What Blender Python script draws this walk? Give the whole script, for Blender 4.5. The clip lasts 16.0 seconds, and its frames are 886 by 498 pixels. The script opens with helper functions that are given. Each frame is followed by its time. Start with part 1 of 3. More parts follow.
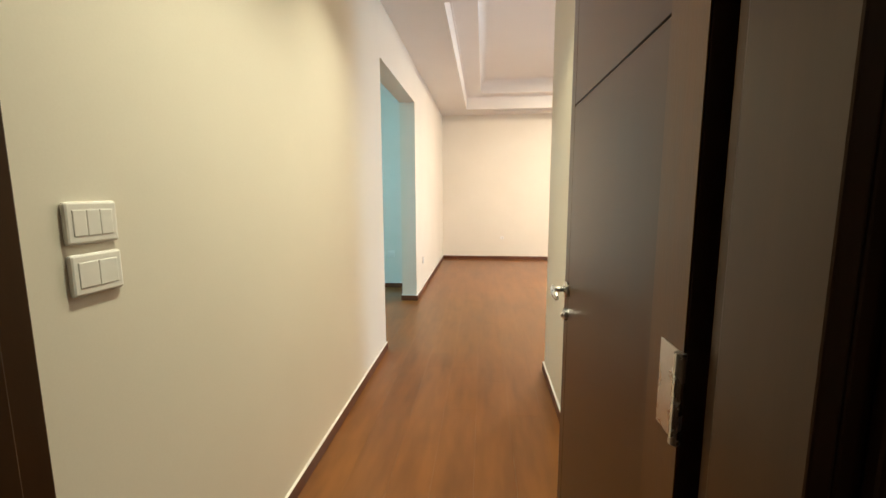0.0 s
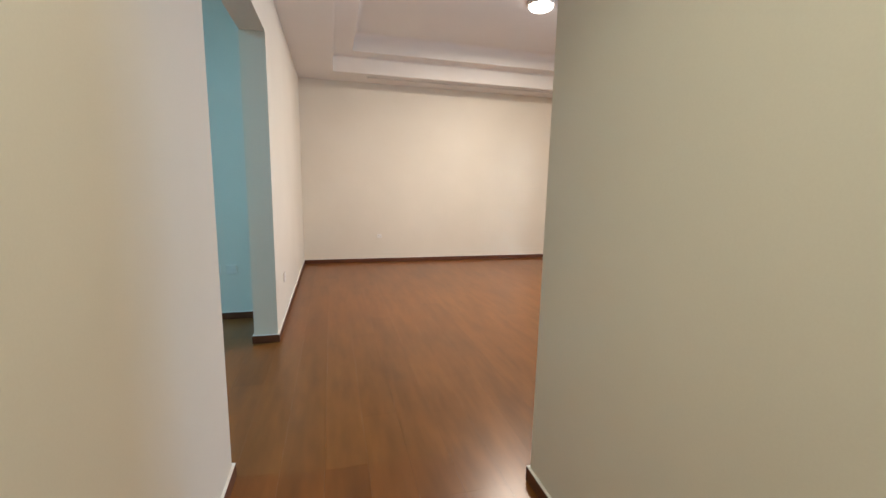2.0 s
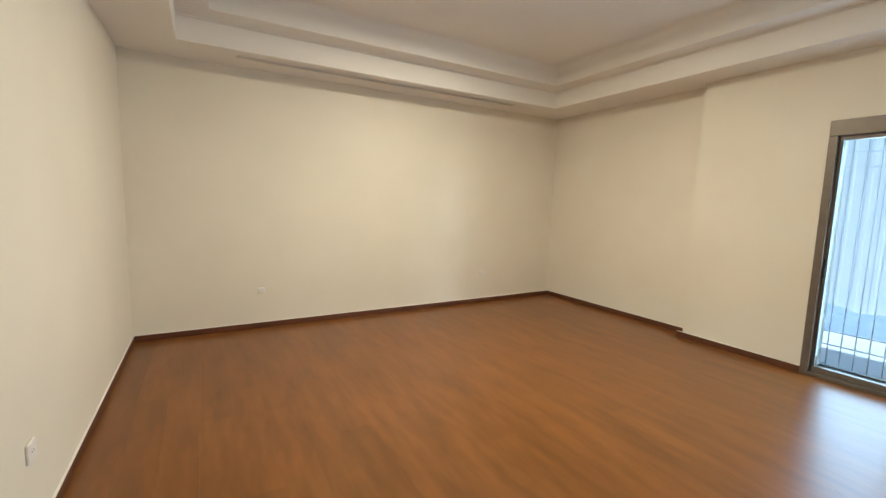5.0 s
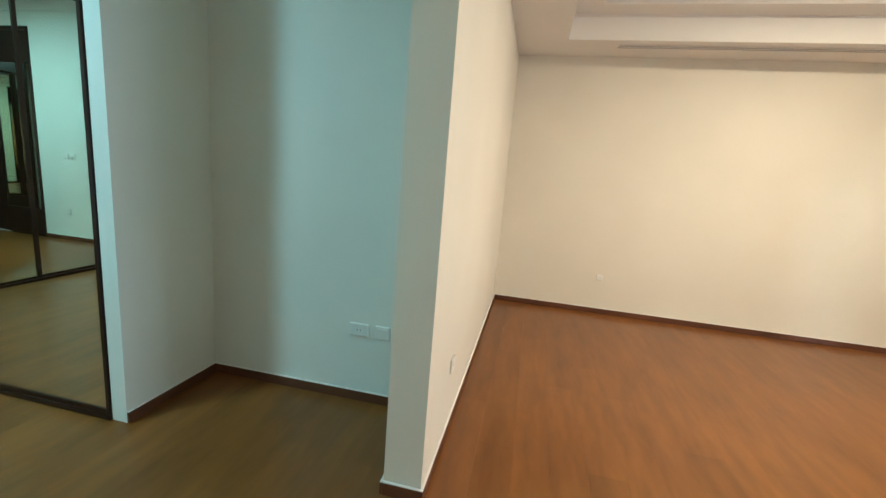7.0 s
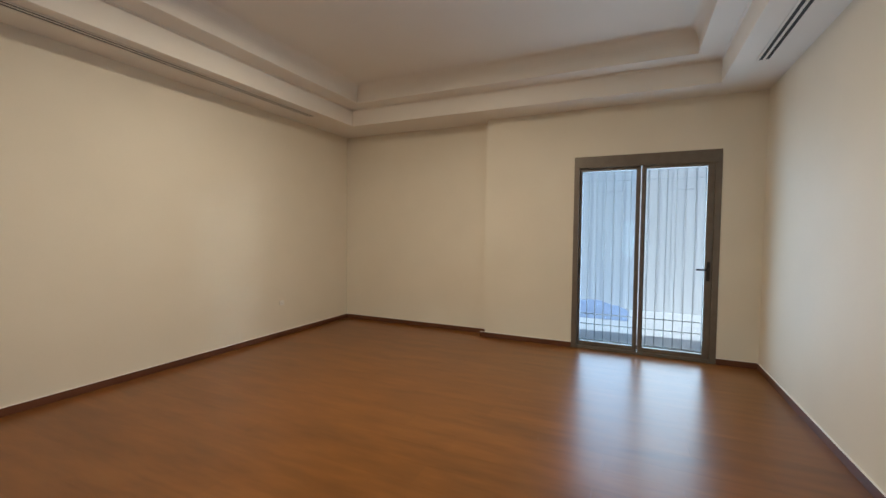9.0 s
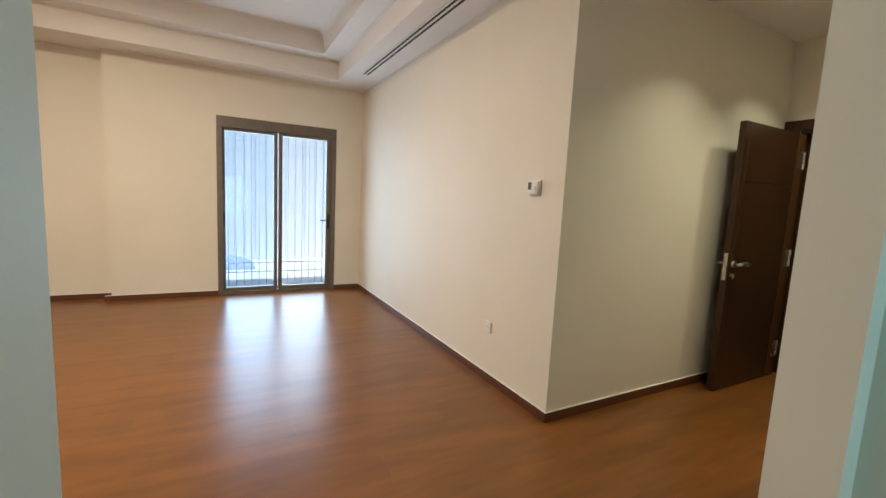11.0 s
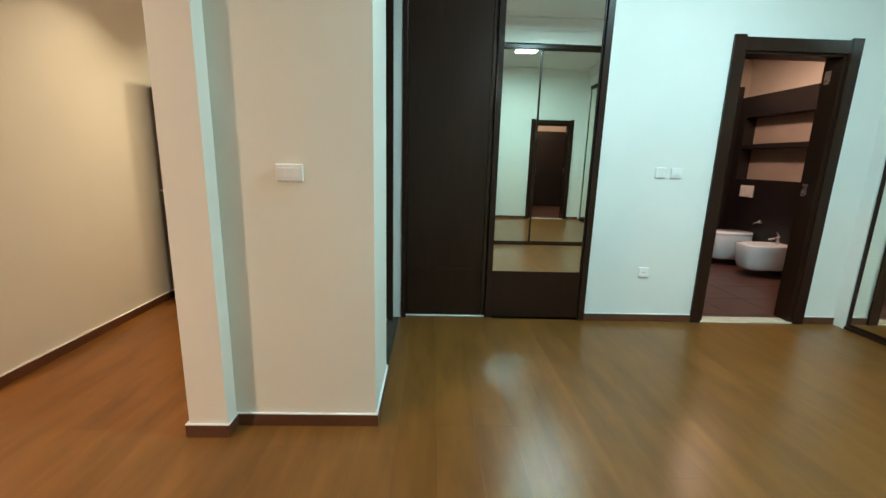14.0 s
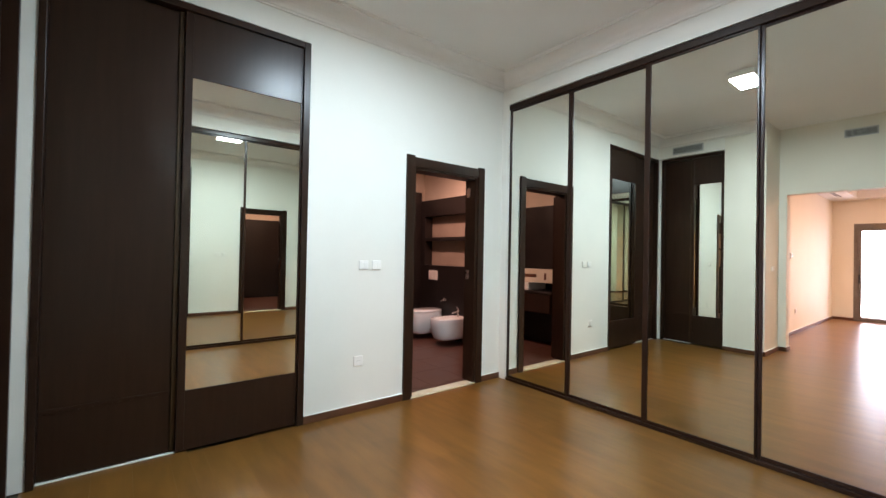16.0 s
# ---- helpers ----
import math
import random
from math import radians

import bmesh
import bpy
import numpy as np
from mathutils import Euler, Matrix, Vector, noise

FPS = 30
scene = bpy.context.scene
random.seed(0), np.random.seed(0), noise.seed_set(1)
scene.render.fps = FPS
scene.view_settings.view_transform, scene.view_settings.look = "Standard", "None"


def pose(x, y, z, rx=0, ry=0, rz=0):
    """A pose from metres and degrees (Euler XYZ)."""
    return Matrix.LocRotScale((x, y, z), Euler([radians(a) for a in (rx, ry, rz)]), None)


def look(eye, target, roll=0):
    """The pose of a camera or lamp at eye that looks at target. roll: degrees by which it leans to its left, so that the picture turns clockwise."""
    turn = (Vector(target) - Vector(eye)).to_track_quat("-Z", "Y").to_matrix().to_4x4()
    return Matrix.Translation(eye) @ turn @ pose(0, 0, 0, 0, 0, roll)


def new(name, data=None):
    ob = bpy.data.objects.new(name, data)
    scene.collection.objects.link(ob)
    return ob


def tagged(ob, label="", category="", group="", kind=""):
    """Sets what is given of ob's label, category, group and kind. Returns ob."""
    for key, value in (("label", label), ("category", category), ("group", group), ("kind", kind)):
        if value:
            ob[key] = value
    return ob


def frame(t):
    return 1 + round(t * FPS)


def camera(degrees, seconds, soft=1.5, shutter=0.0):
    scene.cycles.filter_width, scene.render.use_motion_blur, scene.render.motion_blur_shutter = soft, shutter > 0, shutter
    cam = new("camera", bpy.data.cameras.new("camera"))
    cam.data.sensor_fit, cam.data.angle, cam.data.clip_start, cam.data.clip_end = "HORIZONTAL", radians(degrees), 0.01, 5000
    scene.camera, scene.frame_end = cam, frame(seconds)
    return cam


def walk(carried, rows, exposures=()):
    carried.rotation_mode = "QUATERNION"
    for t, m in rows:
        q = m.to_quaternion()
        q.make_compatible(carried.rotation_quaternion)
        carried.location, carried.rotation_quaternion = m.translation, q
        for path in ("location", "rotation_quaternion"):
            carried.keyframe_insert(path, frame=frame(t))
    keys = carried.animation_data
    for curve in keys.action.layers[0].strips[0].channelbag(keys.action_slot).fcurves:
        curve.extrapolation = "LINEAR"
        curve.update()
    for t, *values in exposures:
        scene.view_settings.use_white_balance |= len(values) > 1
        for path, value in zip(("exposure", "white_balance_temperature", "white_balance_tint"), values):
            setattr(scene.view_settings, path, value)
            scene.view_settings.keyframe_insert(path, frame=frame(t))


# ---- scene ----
cam = camera(93.7, 16.0)
PATH = [
    (0, (0.805, -3.289, 1.31), (0.612, -1.317, 1.04), -0.2),
    (0.5, (0.597, -2.962, 1.325), (0.689, -0.986, 1.028), 0.8),
    (1, (0.513, -2.662, 1.303), (0.778, -0.701, 1.013), 1.0),
    (1.5, (0.501, -2.247, 1.293), (0.838, -0.295, 1.021), 1.1),
    (2, (0.444, -1.802, 1.291), (0.950, 0.089, 0.980), 1.2),
    (2.5, (0.493, -1.352, 1.272), (1.025, 0.533, 0.966), 1.8),
    (3, (0.531, -0.924, 1.288), (1.342, 0.860, 0.993), 1.5),
    (3.5, (0.619, -0.564, 1.323), (1.589, 1.163, 1.043), 1.2),
    (3.7, (0.674, -0.459, 1.376), (1.712, 1.234, 1.134), 0.9),
    (5.8, (0.63, 0.068, 1.461), (1.484, 1.861, 1.226), 4.1),
    (6, (0.64, 0.034, 1.442), (1.095, 1.957, 1.132), 4.9),
    (6.5, (0.461, 0.033, 1.461), (0.172, 1.98, 1.106), 4.9),
    (7, (0.344, 0.032, 1.461), (-0.057, 1.957, 1.095), 4.6),
    (7.5, (0.356, 0.186, 1.47), (0.28, 2.129, 1.002), 5.8),
    (8, (0.423, 0.47, 1.342), (0.938, 2.361, 0.945), 5.5),
    (8.5, (0.357, 0.66, 1.268), (1.643, 2.178, 1.071), 3.7),
    (9, (0.229, 0.861, 1.338), (2.046, 1.694, 1.259), 0.6),
    (9.5, (0.20, 1.068, 1.33), (2.195, 1.147, 1.21), -0.2),
    (10, (-0.02, 1.193, 1.378), (1.918, 0.752, 1.159), 0.6),
    (10.2, (-0.128, 1.242, 1.353), (1.775, 0.674, 1.121), 1.4),
    (12.3, (-1.039, 1.758, 1.331), (0.334, 0.347, 0.976), 2.8),
    (12.5, (-1.05, 1.779, 1.312), (0.229, 0.297, 0.901), 3.0),
    (13, (-1.062, 1.764, 1.289), (-0.104, 0.079, 0.796), 2.6),
    (13.5, (-1.078, 1.751, 1.288), (-0.624, -0.133, 0.791), 2.1),
    (14, (-1.109, 1.759, 1.301), (-1.17, -0.196, 0.883), 1.6),
    (14.5, (-1.144, 1.744, 1.322), (-1.604, -0.176, 1.001), 1.0),
    (15, (-1.194, 1.707, 1.344), (-1.996, -0.115, 1.151), 0.6),
    (15.5, (-1.214, 1.672, 1.329), (-2.291, -0.013, 1.272), 0.7),
    (16, (-1.237, 1.681, 1.364), (-2.478, 0.113, 1.385), 1.1),
]
walk(cam, [(t, look(eye, target, roll)) for t, eye, target, roll in PATH],
     [(0, .85, 5500, 6), (1, .6, 5100, 6), (2, .2, 5100, 9), (3, .23, 5150, 13), (3.5, .22, 5100, 13), (5.8, .02, 5350, -7), (7, .34, 5450, 1), (7.5, .32, 5400, 3), (8.3, -.02, 5550, 9),
      (9, -.6, 5450, 4), (10.2, -.25, 5300, 5), (12.4, .25, 5950, 8), (13, .32, 5900, 10), (14, .62, 6250, 19), (15, .74, 6900, 39), (16, .80, 7000, 46)])
scene.cycles.max_bounces, scene.cycles.glossy_bounces = 16, 12

# ---- world, sun, exposure ----
world = bpy.data.worlds.new("world")
scene.world = world
world.use_nodes = True
wnt = world.node_tree
sky = wnt.nodes.new("ShaderNodeTexSky")
sky.sky_type, sky.sun_disc = "NISHITA", False
sky.sun_elevation, sky.sun_rotation = radians(68.0), radians(226.1)
wnt.nodes["Background"].inputs["Strength"].default_value = 0.15
wnt.links.new(sky.outputs[0], wnt.nodes["Background"].inputs["Color"])
sun = new("sun", bpy.data.lights.new("sun", "SUN"))
sun.data.energy, sun.data.angle, sun.data.color = 5.0, radians(0.5), (1, .97, .93)
# light comes from the south, over the flat, onto the yard
sun.matrix_world = look((0, 0, 20), (2.7, 2.6, 20 - 9.3))


def area(name, x, y, z, target, sx, sy, power, color, spread=180):
    la = bpy.data.lights.new(name, "AREA")
    la.shape, la.size, la.size_y, la.energy, la.color = "RECTANGLE", sx, sy, power, color
    la.spread = radians(spread)
    ob = new(name, la)
    ob.matrix_world = look((x, y, z), target)
    return ob


WARM, COOL, DAY = (1, .745, .48), (.54, .95, .97), (.76, .90, 1)
area("window_daylight", 5.65, .78, 1.10, (0, 1.2, 1.5), 1.3, 2.0, 44, DAY, 160)
# narrow-beam lamp added in the reveal, throws a bright band on the far wall
area("far_wall_beam", 5.60, .52, .95, (3.64, 4.902, .82), .66, 1.75, 1.6, (.94, .97, 1), 9)
area("dressing_lamp", -2.76, .21, 3.252, (-2.76, .21, 0), .37, .21, 61, COOL)
area("living_lamp", 2.63, 2.55, 3.11, (2.63, 2.55, 0), .20, .20, 106, WARM)
for ly, pw in ((-1.25, 6), (-2.25, 7)):
    area("corridor_lamp", .62, ly, 2.73, (.62, ly, 0), .1, .1, pw, (1, .86, .52), 105)
# unseen fill light, added to lift the dark lobby
area("lobby_fill", 1.5, -4.4, 2.72, (1.5, -4.4, 0), .1, .1, 1.0, (1, .78, .5))
area("bathroom_lamp", -4.5, -3.1, 2.78, (-4.5, -3.1, 0), .25, .25, 24, (1, .69, .50))

# ---- materials ----


def mat(name, a, b=None, rough=.5, metal=0.0, scale=6.0, fine=90.0, bump=.0, stretch=(1, 1, 1), coat=0.0, spec=.5, rvar=.08):
    """A procedural surface: two tones mixed by broad and fine noise, with relief."""
    m = bpy.data.materials.new(name)
    m.use_nodes = True
    nt, L = m.node_tree, m.node_tree.links.new
    p = nt.nodes["Principled BSDF"]
    p.inputs["Metallic"].default_value, p.inputs["Coat Weight"].default_value = metal, coat
    p.inputs["Specular IOR Level"].default_value = spec
    geo, mp = nt.nodes.new("ShaderNodeNewGeometry"), nt.nodes.new("ShaderNodeMapping")
    mp.inputs["Scale"].default_value = stretch
    L(geo.outputs["Position"], mp.inputs["Vector"])
    n1, n2 = nt.nodes.new("ShaderNodeTexNoise"), nt.nodes.new("ShaderNodeTexNoise")
    n1.inputs["Scale"].default_value, n2.inputs["Scale"].default_value = scale, fine
    n1.inputs["Detail"].default_value, n2.inputs["Detail"].default_value = 5, 3
    L(mp.outputs[0], n1.inputs["Vector"]), L(mp.outputs[0], n2.inputs["Vector"])
    add = nt.nodes.new("ShaderNodeMath")
    add.operation = "MULTIPLY_ADD"
    L(n2.outputs["Fac"], add.inputs[0])
    add.inputs[1].default_value = .35
    L(n1.outputs["Fac"], add.inputs[2])
    ramp = nt.nodes.new("ShaderNodeMapRange")
    ramp.inputs["From Min"].default_value, ramp.inputs["From Max"].default_value = .42, .95
    L(add.outputs[0], ramp.inputs["Value"])
    mix = nt.nodes.new("ShaderNodeMix")
    mix.data_type = "RGBA"
    mix.inputs["A"].default_value, mix.inputs["B"].default_value = (*a, 1), (*(b or a), 1)
    L(ramp.outputs[0], mix.inputs["Factor"]), L(mix.outputs["Result"], p.inputs["Base Color"])
    rr = nt.nodes.new("ShaderNodeMapRange")
    rr.inputs["To Min"].default_value, rr.inputs["To Max"].default_value = max(0, rough - rvar), min(1, rough + rvar)
    L(n1.outputs["Fac"], rr.inputs["Value"]), L(rr.outputs[0], p.inputs["Roughness"])
    if bump:
        bu = nt.nodes.new("ShaderNodeBump")
        bu.inputs["Strength"].default_value, bu.inputs["Distance"].default_value = bump, .002
        L(n2.outputs["Fac"], bu.inputs["Height"]), L(bu.outputs[0], p.inputs["Normal"])
    return m


def plank_mat():
    """Reddish-brown laminate: each board takes its own tone, with long grain."""
    m = mat("laminate", (.143, .055, .0115), (.226, .088, .0180), .284, scale=1.3, fine=4, stretch=(7, 1.3, 1), rvar=.003, spec=.40)
    nt, L = m.node_tree, m.node_tree.links.new
    for n in nt.nodes:
        if n.type == "TEX_NOISE":
            n.inputs["Detail"].default_value = 2
    info = nt.nodes.new("ShaderNodeObjectInfo")
    hsv, mr = nt.nodes.new("ShaderNodeHueSaturation"), nt.nodes.new("ShaderNodeMapRange")
    mr.inputs["To Min"].default_value, mr.inputs["To Max"].default_value = .92, 1.08
    L(info.outputs["Random"], mr.inputs["Value"]), L(mr.outputs[0], hsv.inputs["Value"])
    mix, p = nt.nodes["Mix"], nt.nodes["Principled BSDF"]
    L(mix.outputs["Result"], hsv.inputs["Color"]), L(hsv.outputs[0], p.inputs["Base Color"])
    return m


def glass_mat(name, tint):
    """Thin clear glazing: see-through, with Fresnel gloss."""
    m = bpy.data.materials.new(name)
    m.use_nodes = True
    nt, L = m.node_tree, m.node_tree.links.new
    nt.nodes.remove(nt.nodes["Principled BSDF"])
    clear, gloss, mix, fr = (nt.nodes.new(k) for k in ("ShaderNodeBsdfTransparent", "ShaderNodeBsdfGlossy", "ShaderNodeMixShader", "ShaderNodeFresnel"))
    clear.inputs["Color"].default_value = (*tint, 1)
    gloss.inputs["Roughness"].default_value = .02
    fr.inputs["IOR"].default_value = 1.28
    L(fr.outputs[0], mix.inputs[0]), L(clear.outputs[0], mix.inputs[1]), L(gloss.outputs[0], mix.inputs[2])
    L(mix.outputs[0], nt.nodes["Material Output"].inputs["Surface"])
    return m


def lamp_mat(name, color, strength):
    m = bpy.data.materials.new(name)
    m.use_nodes = True
    p = m.node_tree.nodes["Principled BSDF"]
    p.inputs["Emission Color"].default_value, p.inputs["Emission Strength"].default_value = (*color, 1), strength
    return m


PAINT = mat("cream_wall_paint", (.745, .695, .595), (.80, .75, .65), .62, scale=1.3, fine=160, bump=.06, spec=.3)
COOLPAINT = mat("pale_wall_paint", (.75, .735, .675), (.81, .795, .735), .6, scale=1.3, fine=160, bump=.06, spec=.3)
WHITE = mat("white_ceiling_paint", (.78, .75, .71), (.83, .80, .76), .7, scale=1.1, fine=140, bump=.05, spec=.25)
LAMINATE = plank_mat()
SLAB = mat("screed", (.05, .035, .025), (.08, .06, .04), .9)
SKIRT = mat("brown_skirting", (.085, .030, .014), (.14, .05, .022), .42, scale=3, fine=40, bump=.04)
WENGE = mat("wenge_veneer", (.021, .0080, .0042), (.032, .0130, .0070), .30, scale=5, fine=60, bump=.008, stretch=(6, 6, .5), spec=.30, rvar=.01)
DOORWOOD = mat("dark_door_veneer", (.036, .0165, .0064), (.048, .0225, .0088), .295, scale=4, fine=50, bump=.01, stretch=(6, 6, .5), rvar=.01, spec=.36)
JAMBWOOD = mat("brown_jamb_wood", (.065, .028, .008), (.105, .047, .013), .4, scale=4, fine=50, bump=.1, stretch=(6, 6, .5))
MIRROR = mat("mirror_glass", (.87, .89, .82), None, .0, 1.0, rvar=0)
PLASTIC = mat("white_plastic", (.80, .78, .74), (.84, .82, .78), .32, scale=20, fine=200)
VENTGREY = mat("grey_vent_paint", (.38, .39, .38), (.46, .47, .46), .5, scale=12, fine=120)
GREYPL = mat("grey_display", (.10, .105, .10), (.14, .145, .14), .25)
STEEL = mat("brushed_steel", (.55, .53, .50), (.66, .64, .61), .28, 1.0, scale=30, fine=200)
ALU = mat("taupe_aluminium", (.15, .125, .10), (.19, .16, .13), .42, .35, scale=12, fine=120)
CERAMIC = mat("white_ceramic", (.84, .83, .81), (.88, .87, .85), .12, scale=10, fine=80, coat=.3)
BTILE = mat("brown_bathroom_tile", (.013, .0095, .0085), (.021, .0155, .0135), .36, scale=3, fine=60, bump=.03)
BFLOOR = mat("red_brown_floor_tile", (.085, .036, .024), (.125, .056, .038), .35, scale=5, fine=60, bump=.08)
# taupe tone of the niche backs, darker than the beige wall
NICHE = mat("taupe_niche_back", (.34, .26, .20), (.42, .33, .26), .5, scale=3, fine=90, bump=.05)
BPAINT = mat("beige_bathroom_wall", (.66, .56, .44), (.74, .64, .52), .5, scale=3, fine=90, bump=.05)
MARBLE = mat("cream_marble", (.62, .52, .36), (.74, .65, .48), .22, scale=9, fine=40)
YARDWALL = mat("white_render", (.72, .73, .74), (.82, .83, .84), .85, scale=2, fine=60, bump=.3)
YARDPAVE = mat("pale_paving", (.60, .60, .59), (.72, .71, .69), .8, scale=3, fine=70, bump=.3)
FENCEWHITE = mat("white_fence_paint", (.84, .84, .83), (.90, .90, .88), .6, scale=3, fine=60)
BARWHITE = mat("white_painted_steel", (.72, .74, .76), (.80, .82, .84), .4, scale=20, fine=100)
LEAF = mat("leaf_green", (.05, .10, .03), (.10, .17, .06), .6, scale=9, fine=40)
BLUE = mat("blue_tarpaulin", (.27, .33, .47), (.34, .41, .56), .6, scale=8, fine=60, bump=.3)
RUBBER = mat("black_seal", (.012, .012, .012), (.02, .02, .02), .6)
GLASS, BLUEGLASS = glass_mat("clear_glass", (.95, .97, .98)), glass_mat("bluish_glass", (.87, .93, .98))
COOLGLOW, WARMGLOW = lamp_mat("cool_diffuser", (.86, 1, .96), 14), lamp_mat("warm_diffuser", (1, .82, .58), 12)

# ---- mesh helpers ----


def box(bm, x0, x1, y0, y1, z0, z1, bevel=0.0):
    vs = [bm.verts.new((x, y, z)) for x in (x0, x1) for y in (y0, y1) for z in (z0, z1)]
    fs = [bm.faces.new([vs[i] for i in f]) for f in ((0, 1, 3, 2), (4, 6, 7, 5), (0, 4, 5, 1), (2, 3, 7, 6), (0, 2, 6, 4), (1, 5, 7, 3))]
    if bevel:
        bmesh.ops.bevel(bm, geom=list({e for f in fs for e in f.edges}), offset=bevel, segments=2, profile=.5, affect="EDGES")
    return bm


def boxes(*rows, bevel=0.0):
    bm = bmesh.new()
    for r in rows:
        box(bm, *r, bevel=bevel)
    return bm


def tube(bm, a, b, r, n=14, r2=None):
    """A rod from a to b."""
    a, b = Vector(a), Vector(b)
    m = Matrix.Translation((a + b) / 2) @ (b - a).to_track_quat("Z", "Y").to_matrix().to_4x4()
    bmesh.ops.create_cone(bm, cap_ends=True, segments=n, radius1=r, radius2=r if r2 is None else r2, depth=(b - a).length, matrix=m)
    return bm


def loft(bm, rings):
    """Skin over rings of equal count, closed at both ends."""
    vs = [[bm.verts.new(p) for p in ring] for ring in rings]
    n = len(vs[0])
    for a, b in zip(vs, vs[1:]):
        for i in range(n):
            bm.faces.new((a[i], a[(i + 1) % n], b[(i + 1) % n], b[i]))
    bm.faces.new(vs[0][::-1]), bm.faces.new(vs[-1])
    return bm


def done(name, bm, material, smooth=False):
    bmesh.ops.recalc_face_normals(bm, faces=bm.faces)
    me = bpy.data.meshes.new(name)
    bm.to_mesh(me)
    bm.free()
    me.materials.append(material)
    if smooth:
        me.shade_smooth()
    return new(name, me)


def part(name, bm, material, parent, label="", smooth=False):
    ob = done(name, bm, material, smooth)
    ob.parent = parent
    ob.matrix_parent_inverse = parent.matrix_basis.inverted()
    return tagged(ob, label)


def thing(name, label, category, at=(0, 0, 0), group="", kind=""):
    ob = new(name)
    ob.matrix_basis = Matrix.Translation(at)
    return tagged(ob, label, category, group, kind)


def struct(name, bm, material, label="", category=""):
    return tagged(done(name, bm, material), label, category, "", "structure")


def slab(axis, a, b, outline):
    """A wall cut from one outline: axis is the wall's thickness direction, a to b its faces."""
    ring = [[(t, u, v) if axis == "x" else (u, t, v) for u, v in outline] for t in (a, b)]
    return loft(bmesh.new(), ring)


# ---- the plan ----
XR, YT = 1.262, -.309          # right wall of the corridor and where it ends
YF, XW, XP = 4.902, 5.465, 5.295  # far wall, window-side wall and its thicker stretch
OPN, OPNZ = 1.618, 2.341       # opening to the dressing room
YS, XA, YB = -1.554, -4.626, 1.662  # dressing room: south wall, mirrored wardrobes west and north
XC, YJ, XN, YN = -.855, -.092, -1.649, 2.299
ZD, ZW = 3.33, 3.0             # dressing room ceiling, top of the built-in fronts
H, ZS, ZC = 3.5, 2.769, 3.20
YE = -2.715                   # inner face of the entrance wall
WY0, WY1, WZ = .055, 1.505, 2.223

struct("wall_corridor_west", boxes((-.176, 0, YE, 0, 0, H)), PAINT, "smooth cream painted corridor wall", "wall")
struct("wall_living_west", slab("x", -.176, 0, [(0, OPNZ), (OPN, OPNZ), (OPN, 0), (YF, 0), (YF, H), (0, H)]), PAINT, "smooth cream painted wall beside the opening", "wall")
struct("wall_far", boxes((-.176, XW + .2, YF, YF + .2, 0, H)), PAINT, "wide plain cream painted wall", "wall")
struct("wall_corridor_east", boxes((XR, XR + .2, YE, YT - .2, 0, H)), PAINT, "cream painted corridor wall ending in a corner", "wall")
struct("wall_thermostat", boxes((XR, XP, YT - .2, YT, 0, H)), PAINT, "long plain cream wall with a thermostat", "wall")
struct("wall_window", boxes((XW, XW + .25, 2.58, YF, 0, H), (XP, XP + .44, WY1, 2.58, 0, H), (XP, XP + .44, YT - .2, WY0, 0, H), (XP, XP + .44, WY0, WY1, WZ, H)), PAINT, "cream wall with a thicker stretch round the glazed door", "wall")
struct("wall_entrance", slab("y", YE - .2, YE, [(-.3, 0), (.05, 0), (.05, 2.06), (1.15, 2.06), (1.15, 0), (2.6, 0), (2.6, H), (-.3, H)]), PAINT, "cream wall round the entrance door", "wall")
struct("wall_closet_pier", boxes((XC, -.176, -.59, YJ, 0, H)), PAINT, "pale painted pier at the opening", "wall")
struct("wall_closet_head", boxes((XC, -.176, YS, -.59, ZW + .008, H), (XC + .07, -.7, YS, -1.522, 0, ZW + .008)), COOLPAINT, "pale wall above the built-in closet", "wall")
struct("wall_niche", boxes((XN - .1, -.176, YN, YN + .15, 0, H)), COOLPAINT, "pale painted wall of the niche", "wall")
struct("wall_wardrobe_side", boxes((XN - .095, XN, YB, YN, 0, H)), COOLPAINT, "pale side panel of the mirrored wardrobe", "wall")
struct("wall_dressing_south", slab("y", YS - .16, YS, [(XA - .7, 0), (-4.262, 0), (-4.262, 2.19), (-3.418, 2.19), (-3.418, 0), (-2.425, 0), (-2.425, ZW + .008), (-.875, ZW + .008), (-.875, 0), (-.176, 0), (-.176, H), (XA - .7, H)]), COOLPAINT, "pale painted wall with a bathroom door", "wall")
struct("wall_wardrobe_head_west", boxes((XA - .1, XA, YS, YB, ZW + .02, H), (XA - .1, XA + .012, YS, -1.446, 0, ZW + .02)), COOLPAINT, "pale wall above the mirrored wardrobe", "wall")
struct("wall_wardrobe_head_north", boxes((XA, XN - .095, YB, YB + .1, ZW + .02, H)), COOLPAINT, "pale wall above the mirrored wardrobe", "wall")
struct("wall_dressing_west", boxes((XA - .75, XA - .65, YS, YB + .7, 0, H)), COOLPAINT)
struct("wall_closet_back", boxes((-2.31, -.176, YS - .72, YS - .66, 0, H)), COOLPAINT)

# ceilings
tx0, tx1, ty0, ty1 = .487, 4.90, .15, 4.37
ix0, ix1, iy0, iy1 = .74, 4.67, .37, 4.13


